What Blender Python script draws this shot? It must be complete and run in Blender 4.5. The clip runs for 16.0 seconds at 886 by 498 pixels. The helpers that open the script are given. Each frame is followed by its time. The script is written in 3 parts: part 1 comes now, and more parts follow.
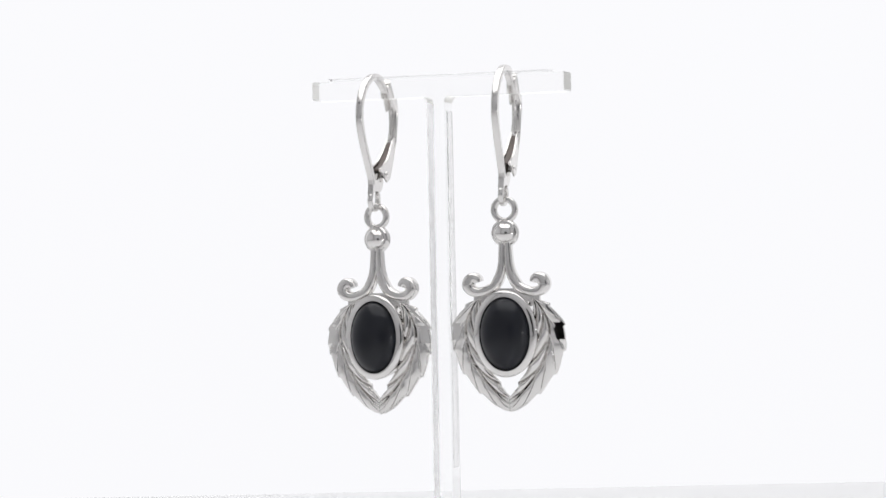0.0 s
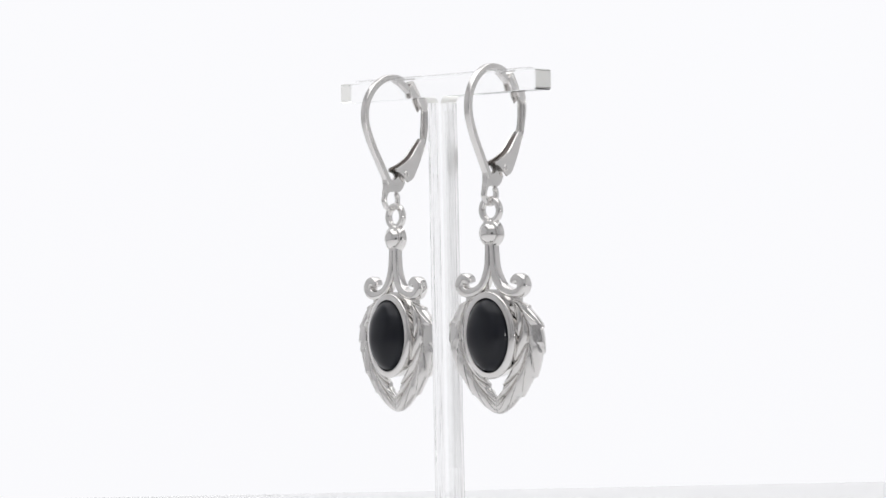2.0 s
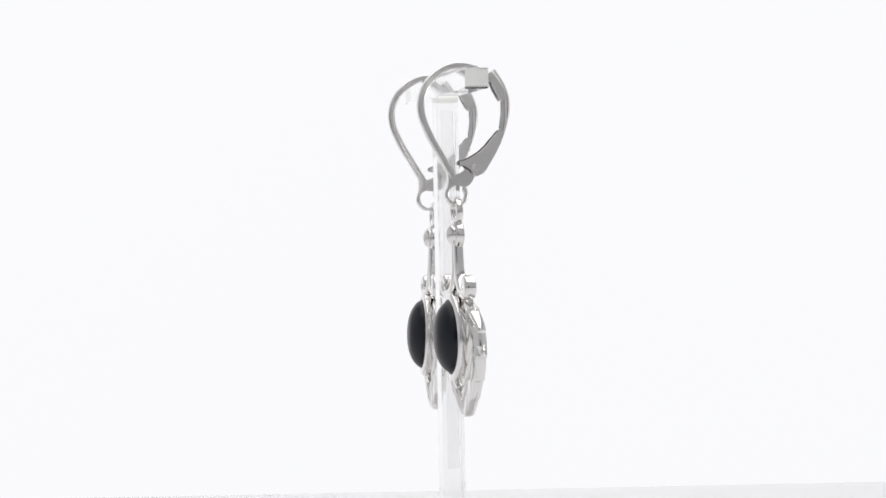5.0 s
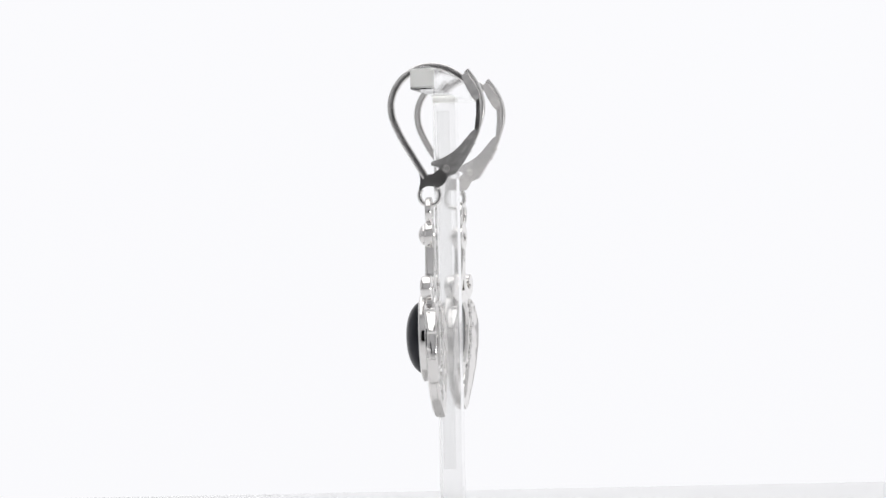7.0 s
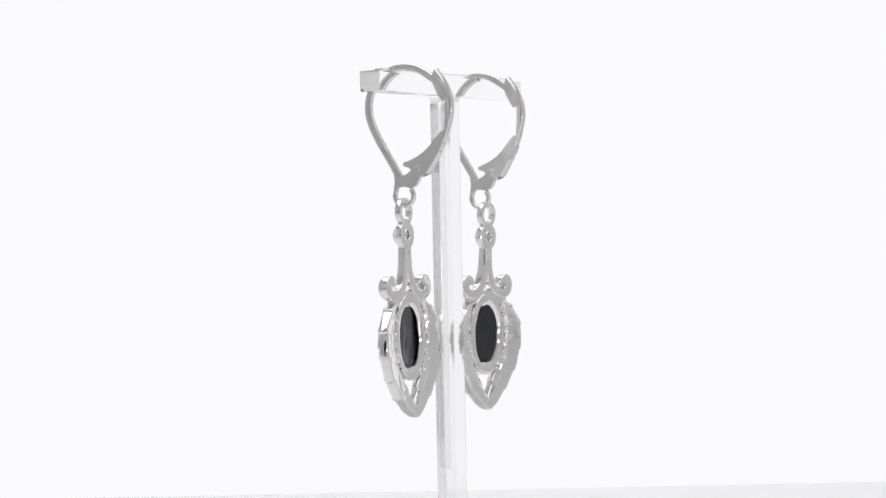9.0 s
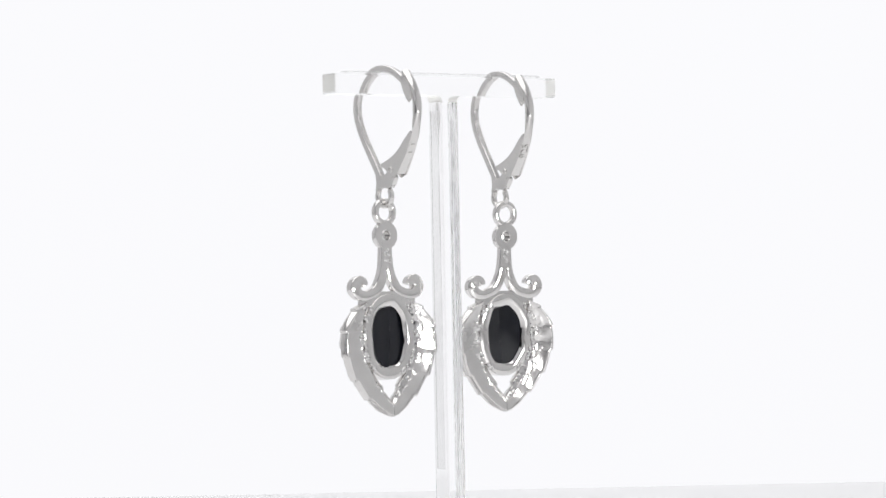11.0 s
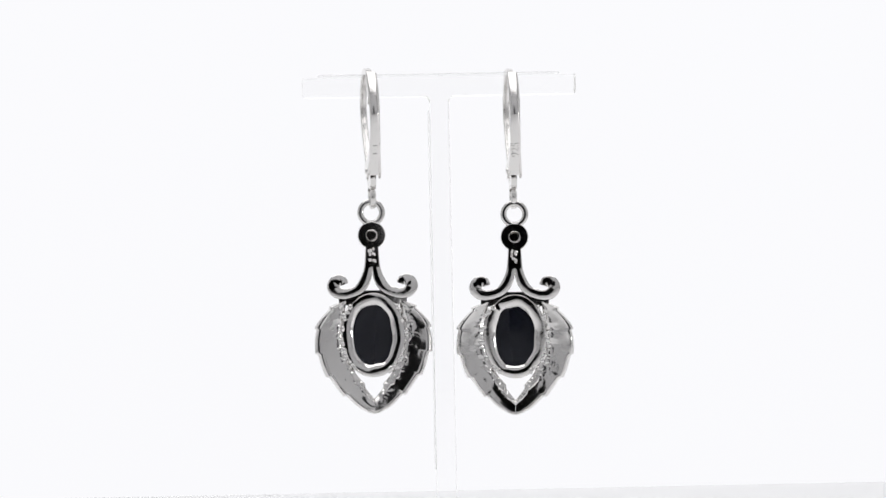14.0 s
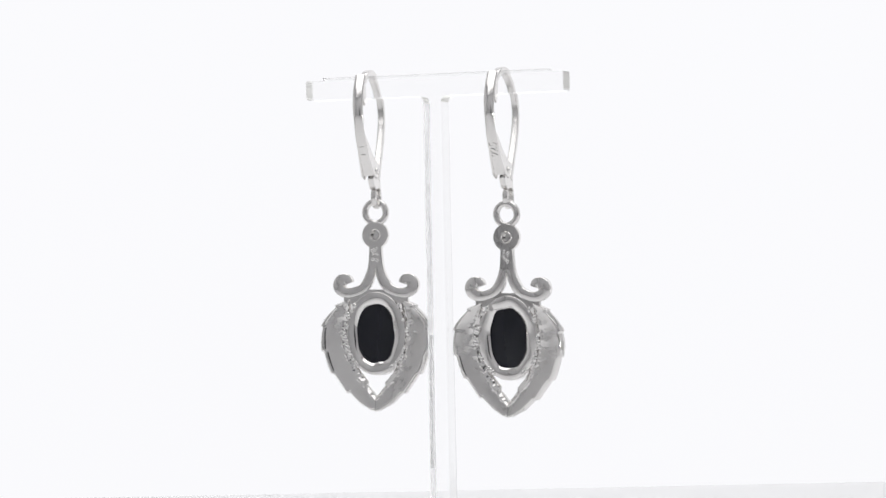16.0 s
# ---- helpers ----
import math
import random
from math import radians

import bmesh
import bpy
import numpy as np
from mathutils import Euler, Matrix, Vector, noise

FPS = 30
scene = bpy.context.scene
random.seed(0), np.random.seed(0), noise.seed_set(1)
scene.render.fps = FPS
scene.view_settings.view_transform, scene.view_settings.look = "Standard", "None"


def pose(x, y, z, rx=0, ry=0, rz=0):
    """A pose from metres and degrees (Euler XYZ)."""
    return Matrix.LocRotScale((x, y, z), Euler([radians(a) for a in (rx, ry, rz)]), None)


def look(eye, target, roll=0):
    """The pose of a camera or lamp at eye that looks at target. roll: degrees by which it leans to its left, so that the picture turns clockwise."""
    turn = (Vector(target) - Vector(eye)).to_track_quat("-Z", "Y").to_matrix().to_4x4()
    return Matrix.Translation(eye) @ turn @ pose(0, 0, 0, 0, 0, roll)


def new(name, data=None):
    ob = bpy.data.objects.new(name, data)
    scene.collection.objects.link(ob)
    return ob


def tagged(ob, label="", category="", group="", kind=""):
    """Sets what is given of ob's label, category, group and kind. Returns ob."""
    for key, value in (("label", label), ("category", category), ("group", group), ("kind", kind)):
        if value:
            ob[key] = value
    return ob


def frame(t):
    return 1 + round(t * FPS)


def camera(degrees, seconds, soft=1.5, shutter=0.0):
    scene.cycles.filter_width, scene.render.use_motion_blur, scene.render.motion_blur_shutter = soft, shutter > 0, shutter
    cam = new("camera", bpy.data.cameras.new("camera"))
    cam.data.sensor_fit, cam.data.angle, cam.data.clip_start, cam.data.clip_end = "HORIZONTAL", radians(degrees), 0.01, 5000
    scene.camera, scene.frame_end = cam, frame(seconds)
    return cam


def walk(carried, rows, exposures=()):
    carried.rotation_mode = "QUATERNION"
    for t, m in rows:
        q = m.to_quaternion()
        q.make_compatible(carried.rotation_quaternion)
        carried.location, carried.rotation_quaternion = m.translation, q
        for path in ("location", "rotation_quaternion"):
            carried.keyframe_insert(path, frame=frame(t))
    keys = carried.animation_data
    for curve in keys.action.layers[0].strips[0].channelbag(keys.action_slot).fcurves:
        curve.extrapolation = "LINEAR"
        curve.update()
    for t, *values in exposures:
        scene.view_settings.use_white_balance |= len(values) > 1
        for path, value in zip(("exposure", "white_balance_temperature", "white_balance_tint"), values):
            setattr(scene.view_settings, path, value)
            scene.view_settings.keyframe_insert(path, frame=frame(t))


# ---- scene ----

# Millimetre plan: the turning axis stands at the world's origin, the table top is z = 0,
# and the lens is 50 mm above the table.
MM = 0.001
EYE_Z = 50.0
AXIS_X = -0.35
DIST = 0.3253
TILT = -0.865

cam = camera(22.71, 16.0, soft=1.5)
eye = (0.0, -DIST, EYE_Z * MM)
aim = (0.0, 0.0, EYE_Z * MM + DIST * math.tan(radians(TILT)))
walk(cam, [(0, look(eye, aim, -1.16)), (16, look(eye, aim, -1.16))])


# ---- light ----
world = bpy.data.worlds.new("room_dark")
scene.world = world
world.use_nodes = True
world.node_tree.nodes["Background"].inputs[0].default_value = (0.5, 0.5, 0.52, 1)
world.node_tree.nodes["Background"].inputs[1].default_value = 0.05
scene.view_settings.exposure = 0.0


def area_lamp(name, eye_at, target, sx, sy, watts, colour=(1, 1, 1)):
    data = bpy.data.lights.new(name, "AREA")
    data.shape, data.size, data.size_y = "RECTANGLE", sx, sy
    data.energy, data.color = watts, colour
    ob = new(name, data)
    ob.matrix_world = look(eye_at, target)
    return ob


# the light box's broad roof panel, and the small bright LED at its front corner
area_lamp("roof_panel_lamp", (0.0, -0.02, 0.315), (0.0, -0.0199, 0.0), 0.40, 0.44, 0.69)
area_lamp("corner_lamp", (0.243, -0.145, 0.028), (0.0, 0.0, 0.035), 0.018, 0.018, 0.046)


# ---- materials ----
def material(name):
    m = bpy.data.materials.new(name)
    m.use_nodes = True
    nodes, links = m.node_tree.nodes, m.node_tree.links
    return m, nodes, links, nodes["Principled BSDF"]


def noise_node(nodes, links, scale, detail=3.0):
    co = nodes.new("ShaderNodeTexCoord")
    n = nodes.new("ShaderNodeTexNoise")
    n.inputs["Scale"].default_value = scale
    n.inputs["Detail"].default_value = detail
    links.new(co.outputs["Object"], n.inputs["Vector"])
    return n


def add_range(nodes, links, source, low, high, socket):
    r = nodes.new("ShaderNodeMapRange")
    r.inputs["To Min"].default_value, r.inputs["To Max"].default_value = low, high
    links.new(source, r.inputs["Value"])
    links.new(r.outputs["Result"], socket)


def add_bump(nodes, links, source, bsdf, strength, distance):
    b = nodes.new("ShaderNodeBump")
    b.inputs["Strength"].default_value = strength
    b.inputs["Distance"].default_value = distance
    links.new(source, b.inputs["Height"])
    links.new(b.outputs["Normal"], bsdf.inputs["Normal"])


def metal(name, colour, rough, bump_scale, bump_strength):
    m, nodes, links, b = material(name)
    b.inputs["Base Color"].default_value = (*colour, 1)
    b.inputs["Metallic"].default_value = 1.0
    fine = noise_node(nodes, links, bump_scale)
    wide = noise_node(nodes, links, 300.0, 2.0)
    add_range(nodes, links, wide.outputs["Fac"], rough * 0.7, rough * 1.4, b.inputs["Roughness"])
    add_bump(nodes, links, fine.outputs["Fac"], b, bump_strength, 0.0002)
    return m


SILVER = metal("polished_silver", (0.80, 0.785, 0.77), 0.065, 500.0, 0.07)
SILVER_CAST = metal("cast_silver", (0.80, 0.785, 0.77), 0.085, 700.0, 0.09)
SILVER_STAMPED = metal("stamped_silver", (0.79, 0.775, 0.76), 0.19, 900.0, 0.12)
SILVER_BACK = metal("rough_cast_silver", (0.74, 0.73, 0.72), 0.16, 1400.0, 0.55)
# tarnish with the lever hollow's shade put into its dark colour
TARNISH_SHADE = metal("tarnished_shaded_silver", (0.15, 0.13, 0.12), 0.4, 900.0, 0.3)


def stone_material(name, low, high, coat):
    m, nodes, links, b = material(name)
    b.inputs["Coat Weight"].default_value = coat
    b.inputs["Coat Roughness"].default_value = 0.05
    b.inputs["Base Color"].default_value = (0.007, 0.008, 0.013, 1)
    b.inputs["Specular IOR Level"].default_value = 0.20
    n = noise_node(nodes, links, 700.0)
    add_range(nodes, links, n.outputs["Fac"], low, high, b.inputs["Roughness"])
    w = noise_node(nodes, links, 160.0, 1.0)
    add_bump(nodes, links, w.outputs["Fac"], b, 0.08, 0.0003)
    return m


def acrylic(name, rough, bump_strength, stretch=(1, 1, 1), scale=400.0, clear=1.0, ior=1.27):
    m, nodes, links, b = material(name)
    b.inputs["Base Color"].default_value = (1.0, 1.0, 1.0, 1)
    b.inputs["Specular IOR Level"].default_value = 0.2
    b.inputs["Transmission Weight"].default_value = clear
    b.inputs["IOR"].default_value = ior
    b.inputs["Roughness"].default_value = rough
    if bump_strength:
        n = noise_node(nodes, links, scale)
        mp = nodes.new("ShaderNodeMapping")
        mp.inputs["Scale"].default_value = stretch
        co = nodes.new("ShaderNodeTexCoord")
        links.new(co.outputs["Object"], mp.inputs["Vector"])
        links.new(mp.outputs["Vector"], n.inputs["Vector"])
        add_bump(nodes, links, n.outputs["Fac"], b, bump_strength, 0.0003)
    return m


def plain(name, colour, rough, scale, vary):
    m, nodes, links, b = material(name)
    n = noise_node(nodes, links, scale)
    mix = nodes.new("ShaderNodeMix")
    mix.data_type = "RGBA"
    mix.inputs["A"].default_value = (*[c * (1 - vary) for c in colour], 1)
    mix.inputs["B"].default_value = (*colour, 1)
    links.new(n.outputs["Fac"], mix.inputs["Factor"])
    links.new(mix.outputs["Result"], b.inputs["Base Color"])
    b.inputs["Roughness"].default_value = rough
    add_bump(nodes, links, n.outputs["Fac"], b, 0.1, 0.0005)
    return m


ONYX = stone_material("black_onyx", 0.34, 0.42, 0.32)
ONYX_BACK = stone_material("black_onyx_cut_back", 0.06, 0.10, 0.4)
ACRYLIC = acrylic("clear_acrylic", 0.0, 0.0)
ACRYLIC_EDGE = acrylic("sawn_acrylic_edge", 0.22, 0.45, (1, 1, 0.06), 900.0, 0.88, 1.14)
ACRYLIC_LINE = acrylic("polished_acrylic_arris", 0.12, 0.2, (1, 1, 1), 900.0, 1.0, 1.38)


def frosted_end():
    m, nodes, links, b = material("frosted_acrylic_end")
    b.inputs["Base Color"].default_value = (0.93, 0.93, 0.90, 1)
    b.inputs["Roughness"].default_value = 0.6
    grain = noise_node(nodes, links, 1500.0)
    add_bump(nodes, links, grain.outputs["Fac"], b, 0.3, 0.0003)
    scatter = nodes.new("ShaderNodeBsdfTranslucent")
    scatter.inputs["Color"].default_value = (0.97, 0.97, 0.94, 1)
    mix = nodes.new("ShaderNodeMixShader")
    mix.inputs["Fac"].default_value = 0.92
    links.new(b.outputs["BSDF"], mix.inputs[1])
    links.new(scatter.outputs["BSDF"], mix.inputs[2])
    links.new(mix.outputs["Shader"], nodes["Material Output"].inputs["Surface"])
    return m


ACRYLIC_END = frosted_end()
TABLE_WHITE = plain("white_table_sheet", (0.91, 0.91, 0.915), 0.5, 30.0, 0.02)
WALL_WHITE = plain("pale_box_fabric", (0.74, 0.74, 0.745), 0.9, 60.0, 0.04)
# Dimmer light from the front is put into a darker copy of the fabric.
FRONT_DIM = plain("dimmed_box_front", (0.61, 0.61, 0.62), 0.9, 60.0, 0.04)
DARK = plain("dark_room_paint", (0.12, 0.12, 0.125), 0.8, 20.0, 0.2)


def backlit_material():
    m, nodes, links, b = material("backlit_white_diffuser")
    b.inputs["Base Color"].default_value = (0.0, 0.0, 0.0, 1)
    b.inputs["Roughness"].default_value = 1.0
    b.inputs["Specular IOR Level"].default_value = 0.0
    b.inputs["Emission Color"].default_value = (0.962, 0.962, 0.985, 1)
    n = noise_node(nodes, links, 4.0, 1.0)
    add_range(nodes, links, n.outputs["Fac"], 0.985, 1.01, b.inputs["Emission Strength"])
    return m


BACKLIT = backlit_material()


# ---- mesh helpers ----
def finish(name, bm, mat, smooth=True, sharp=None):
    bmesh.ops.recalc_face_normals(bm, faces=bm.faces)
    me = bpy.data.meshes.new(name)
    bm.to_mesh(me)
    bm.free()
    for m in (mat if isinstance(mat, (list, tuple)) else [mat]):
        me.materials.append(m)
    for p in me.polygons:
        p.use_smooth = smooth
    if smooth and sharp:
        me.set_sharp_from_angle(angle=radians(sharp))
    return me


def part(name, bm, mat, parent, label="", smooth=True, sharp=40):
    ob = new(name, finish(name, bm, mat, smooth, sharp))
    ob.parent = parent
    return tagged(ob, label)


def whole(name, bm, mat, label, category, kind="", smooth=False):
    ob = new(name, finish(name, bm, mat, smooth, 40))
    return tagged(ob, label, category, kind=kind)


def spline(points, n):
    """n + 1 points on a smooth curve through the given ones, evenly spaced by length."""
    p = [Vector(q) for q in points]
    p = [2 * p[0] - p[1]] + p + [2 * p[-1] - p[-2]]
    fine = []
    for i in range(1, len(p) - 2):
        for k in range(16):
            t = k / 16
            a, b, c, d = p[i - 1], p[i], p[i + 1], p[i + 2]
            fine.append(0.5 * (2 * b + (c - a) * t + (2 * a - 5 * b + 4 * c - d) * t ** 2 + (3 * b - a - 3 * c + d) * t ** 3))
    fine.append(p[-2])
    along = [0.0]
    for a, b in zip(fine, fine[1:]):
        along.append(along[-1] + (b - a).length)
    out, j = [], 0
    for k in range(n + 1):
        s = along[-1] * k / n
        while j < len(along) - 2 and along[j + 1] < s:
            j += 1
        f = (s - along[j]) / max(along[j + 1] - along[j], 1e-9)
        out.append(fine[j].lerp(fine[j + 1], min(max(f, 0), 1)))
    return out


def sweep(bm, path, flat_normal, size, power=1.0, seg=16, close=False):
    """A bar along a flat path; size(t) gives its half width along flat_normal and its half thickness. power < 1 squares the section."""
    n = Vector(flat_normal)
    rings = []
    for i, q in enumerate(path):
        if close:
            d = path[(i + 1) % len(path)] - path[i - 1]
        else:
            d = path[min(i + 1, len(path) - 1)] - path[max(i - 1, 0)]
        side = d.normalized().cross(n)
        w, h = size(i / max(len(path) - 1, 1))
        ring = []
        for k in range(seg):
            a = 2 * math.pi * (k + 0.5) / seg
            c, s = math.cos(a), math.sin(a)
            c = math.copysign(abs(c) ** power, c)
            s = math.copysign(abs(s) ** power, s)
            ring.append(bm.verts.new((q + n * (w * c) + side * (h * s)) * MM))
        rings.append(ring)
    pairs = list(zip(rings, rings[1:]))
    if close:
        pairs.append((rings[-1], rings[0]))
    for r, t in pairs:
        for k in range(seg):
            bm.faces.new((r[k], r[(k + 1) % seg], t[(k + 1) % seg], t[k]))
    if not close:
        bm.faces.new(rings[0])
        bm.faces.new(rings[-1])


def slab(bm, outline, axis, low, high, bevel=0.0):
    """A flat plate: the outline's two coordinates, thick from low to high along the given axis (0 = x, 1 = y)."""
    def place(u, v, w):
        return Vector((w, u, v) if axis == 0 else (u, w, v)) * MM
    a = [bm.verts.new(place(u, v, low)) for u, v in outline]
    b = [bm.verts.new(place(u, v, high)) for u, v in outline]
    faces = [bm.faces.new(a), bm.faces.new(b)]
    k = len(outline)
    for i in range(k):
        faces.append(bm.faces.new((a[i], a[(i + 1) % k], b[(i + 1) % k], b[i])))
    if bevel:
        edges = {e for f in faces for e in f.edges}
        bmesh.ops.bevel(bm, geom=list(edges), offset=bevel * MM, segments=2, affect="EDGES")


def box(bm, x0, x1, y0, y1, z0, z1, bevel=0.0):
    slab(bm, [(x0, z0), (x1, z0), (x1, z1), (x0, z1)], 1, y0, y1, bevel)


def oval_rings(bm, cz, a, b, profile, seg=72, wobble=0.0, seed=0.0, cap_first=False, cap_last=False):
    """Rings round an oval of half axes a, b centred at height cz: profile rows of outward offset and depth y."""
    rings = []
    for off, y in profile:
        ring = []
        for k in range(seg):
            t = 2 * math.pi * k / seg
            c, s = math.cos(t), math.sin(t)
            nrm = Vector((c / a, 0, s / b)).normalized()
            # a hand-cut opening is squarer than the oval round it
            square = min(1, max(0, -off - 0.3) / 0.5) if wobble else 0
            c, s = (math.copysign(abs(g) ** (1 - 0.14 * square), g) for g in (c, s))
            w = wobble * (noise.noise(Vector((2 * c + seed, 2 * s, seed))) if wobble and off < -0.3 else 0)
            q = Vector((a * c, y, b * s)) + nrm * (off + w)
            ring.append(bm.verts.new((q + Vector((0, 0, cz))) * MM))
        rings.append(ring)
    for r, t in zip(rings, rings[1:]):
        for k in range(seg):
            bm.faces.new((r[k], r[(k + 1) % seg], t[(k + 1) % seg], t[k]))
    if cap_first:
        bm.faces.new(rings[0])
    if cap_last:
        bm.faces.new(rings[-1])
    return rings


# ---- the light box ----
def light_box():
    # table sheet with a soft far edge
    bm = bmesh.new()
    rows = [(-300, 0.0), (-100, 0.0), (30, 0.0), (74, 0.0)]
    for k in range(1, 9):
        t = k / 8 * math.pi / 2
        rows.append((74 + 6 * math.sin(t), -2 * (1 - math.cos(t))))
    rows.append((80, -40))
    top = [[bm.verts.new(Vector((x, y, z)) * MM) for x in (-300, -100, 100, 300)] for y, z in rows]
    for r, t in zip(top, top[1:]):
        for k in range(3):
            bm.faces.new((r[k], r[k + 1], t[k + 1], t[k]))
    ob = whole("table_sheet", bm, TABLE_WHITE, "smooth white table sheet under the jewellery stand", "table", "structure", True)
    s = ob.modifiers.new("thickness", "SOLIDIFY")
    s.thickness, s.offset = 0.002, -1

    bm = bmesh.new()
    box(bm, -310, 310, 300, 310, -60, 320)
    whole("backdrop", bm, BACKLIT, "evenly backlit white diffuser backdrop panel", "backdrop", "structure")
    for name, x0, x1 in (("wall_west", -312, -302), ("wall_east", 302, 312)):
        bm = bmesh.new()
        box(bm, x0, x1, -300, 300, -60, 320)
        whole(name, bm, WALL_WHITE, "pale grey fabric side wall of the light box", "wall", "structure")
    bm = bmesh.new()
    box(bm, -312, 312, -310, 310, 322, 330)
    whole("ceiling", bm, WALL_WHITE, "white roof of the light box", "ceiling", "structure")
    bm = bmesh.new()
    box(bm, -312, 312, -310, 310, -70, -62)
    whole("floor", bm, WALL_WHITE, "white floor below the table sheet", "floor", "structure")

    # unseen front wall with the round opening for the lens, its dimness in the colour
    bm = bmesh.new()
    n, r, cz = 48, 58.0, 50.0
    loops = []
    for y in (-301, -306):
        ring, rim = [], []
        for k in range(n):
            t = 2 * math.pi * k / n
            c, s = math.cos(t), math.sin(t)
            ring.append(bm.verts.new(Vector((r * c, y, cz + r * s)) * MM))
            m = min(300 / max(abs(c), 1e-6), (270 if s > 0 else 110) / max(abs(s), 1e-6))
            rim.append(bm.verts.new(Vector((m * c, y, cz + m * s)) * MM))
        loops.append((ring, rim))
    for k in range(n):
        j = (k + 1) % n
        for ring, rim in loops:
            bm.faces.new((ring[k], ring[j], rim[j], rim[k]))
        bm.faces.new((loops[0][0][k], loops[0][0][j], loops[1][0][j], loops[1][0][k]))
    whole("wall_front", bm, FRONT_DIM, "unseen pale front wall, coloured darker for dimmer light, with a round lens opening", "wall", "structure")

    # the dark room behind the lens
    for name, b in (("wall_room", (-320, 320, -900, -890, -80, 340)), ("wall_room_west", (-330, -320, -890, -312, -80, 340)),
                    ("wall_room_east", (320, 330, -890, -312, -80, 340)), ("ceiling_room", (-320, 320, -890, -312, 340, 350)),
                    ("floor_room", (-320, 320, -890, -312, -90, -80))):
        bm = bmesh.new()
        box(bm, *b)
        whole(name, bm, DARK, "dark painted wall of the room behind the lens", "wall", "structure")


# ---- the stand ----
BAR_TOP = EYE_Z + 20.85


def jewellery_stand():
    stand = tagged(new("jewellery_stand"), "clear acrylic T-shaped earring stand with frosted bar ends", "stand")
    y0, y1 = -0.56, 2.78
    x_end, low, e = 19.86, EYE_Z + 17.55, EYE_Z + 20.45
    bm = bmesh.new()
    w0, w1, r, c = 1.35, 1.5, 0.8, -0.15
    right = [(c + w1, 3.0), (c + w0 + 0.03, EYE_Z + 12)]
    for k in range(7):
        t = k / 6 * math.pi / 2
        right.append((c + w0 + r * (1 - math.cos(t)), low - r * (1 - math.sin(t))))
    right += [(x_end - 0.25, low), (x_end, low + 0.25), (x_end, e - 0.1), (x_end - 0.15, e), (x_end - 2.0, e)]
    left = [(2 * c - x, z) for x, z in reversed(right)]
    slab(bm, right + left, 1, y0, y1, 0.09)
    bm.normal_update()
    for f in bm.faces:
        q = f.calc_center_median() / MM
        if abs(f.normal.x) > 0.9 and abs(q.x) > x_end - 0.5:
            f.material_index = 2
        elif abs(f.normal.y) < 0.5 and low - 0.9 <= q.z < low - 0.01 and abs(q.x - c) < 2.6:
            f.material_index = 2
        elif abs(f.normal.y) < 0.5 and q.z < low - 0.9:
            f.material_index = 1
        elif abs(q.x) < x_end - 0.5 and not (low - 0.9 < q.z < low + 0.1 and abs(q.x - c) < 2.6) and 0.3 < abs(f.normal.y) < 0.95:
            f.material_index = 3
    part("t_frame", bm, [ACRYLIC, ACRYLIC_EDGE, ACRYLIC_END, ACRYLIC_LINE], stand, "clear acrylic T-shaped plate", True, 20)
    # low ridge along the bar's top, on which the hooks rest
    bm = bmesh.new()
    box(bm, c - 17.7, c + 17.7, 0.4, 1.9, e + 0.003, BAR_TOP, 0.08)
    part("ridge", bm, ACRYLIC_EDGE, stand, "low clear ridge along the bar's top", True, 20)
    # thin strip left standing on one edge of the upright
    bm = bmesh.new()
    box(bm, c + w0 + 0.09, c + w0 + 0.32, 0.1, 1.9, EYE_Z - 37.2, EYE_Z + 15.4, 0.05)
    part("edge_strip", bm, ACRYLIC_EDGE, stand, "thin clear strip along the upright's edge", True, 20)
    bm = bmesh.new()
    box(bm, -20, 20, -14, 15, 0.0, 2.98, 0.4)
    part("base_plate", bm, ACRYLIC, stand, "flat clear acrylic base plate", True, 20)
    for piece in stand.children:
        piece.visible_shadow = False
    return stand


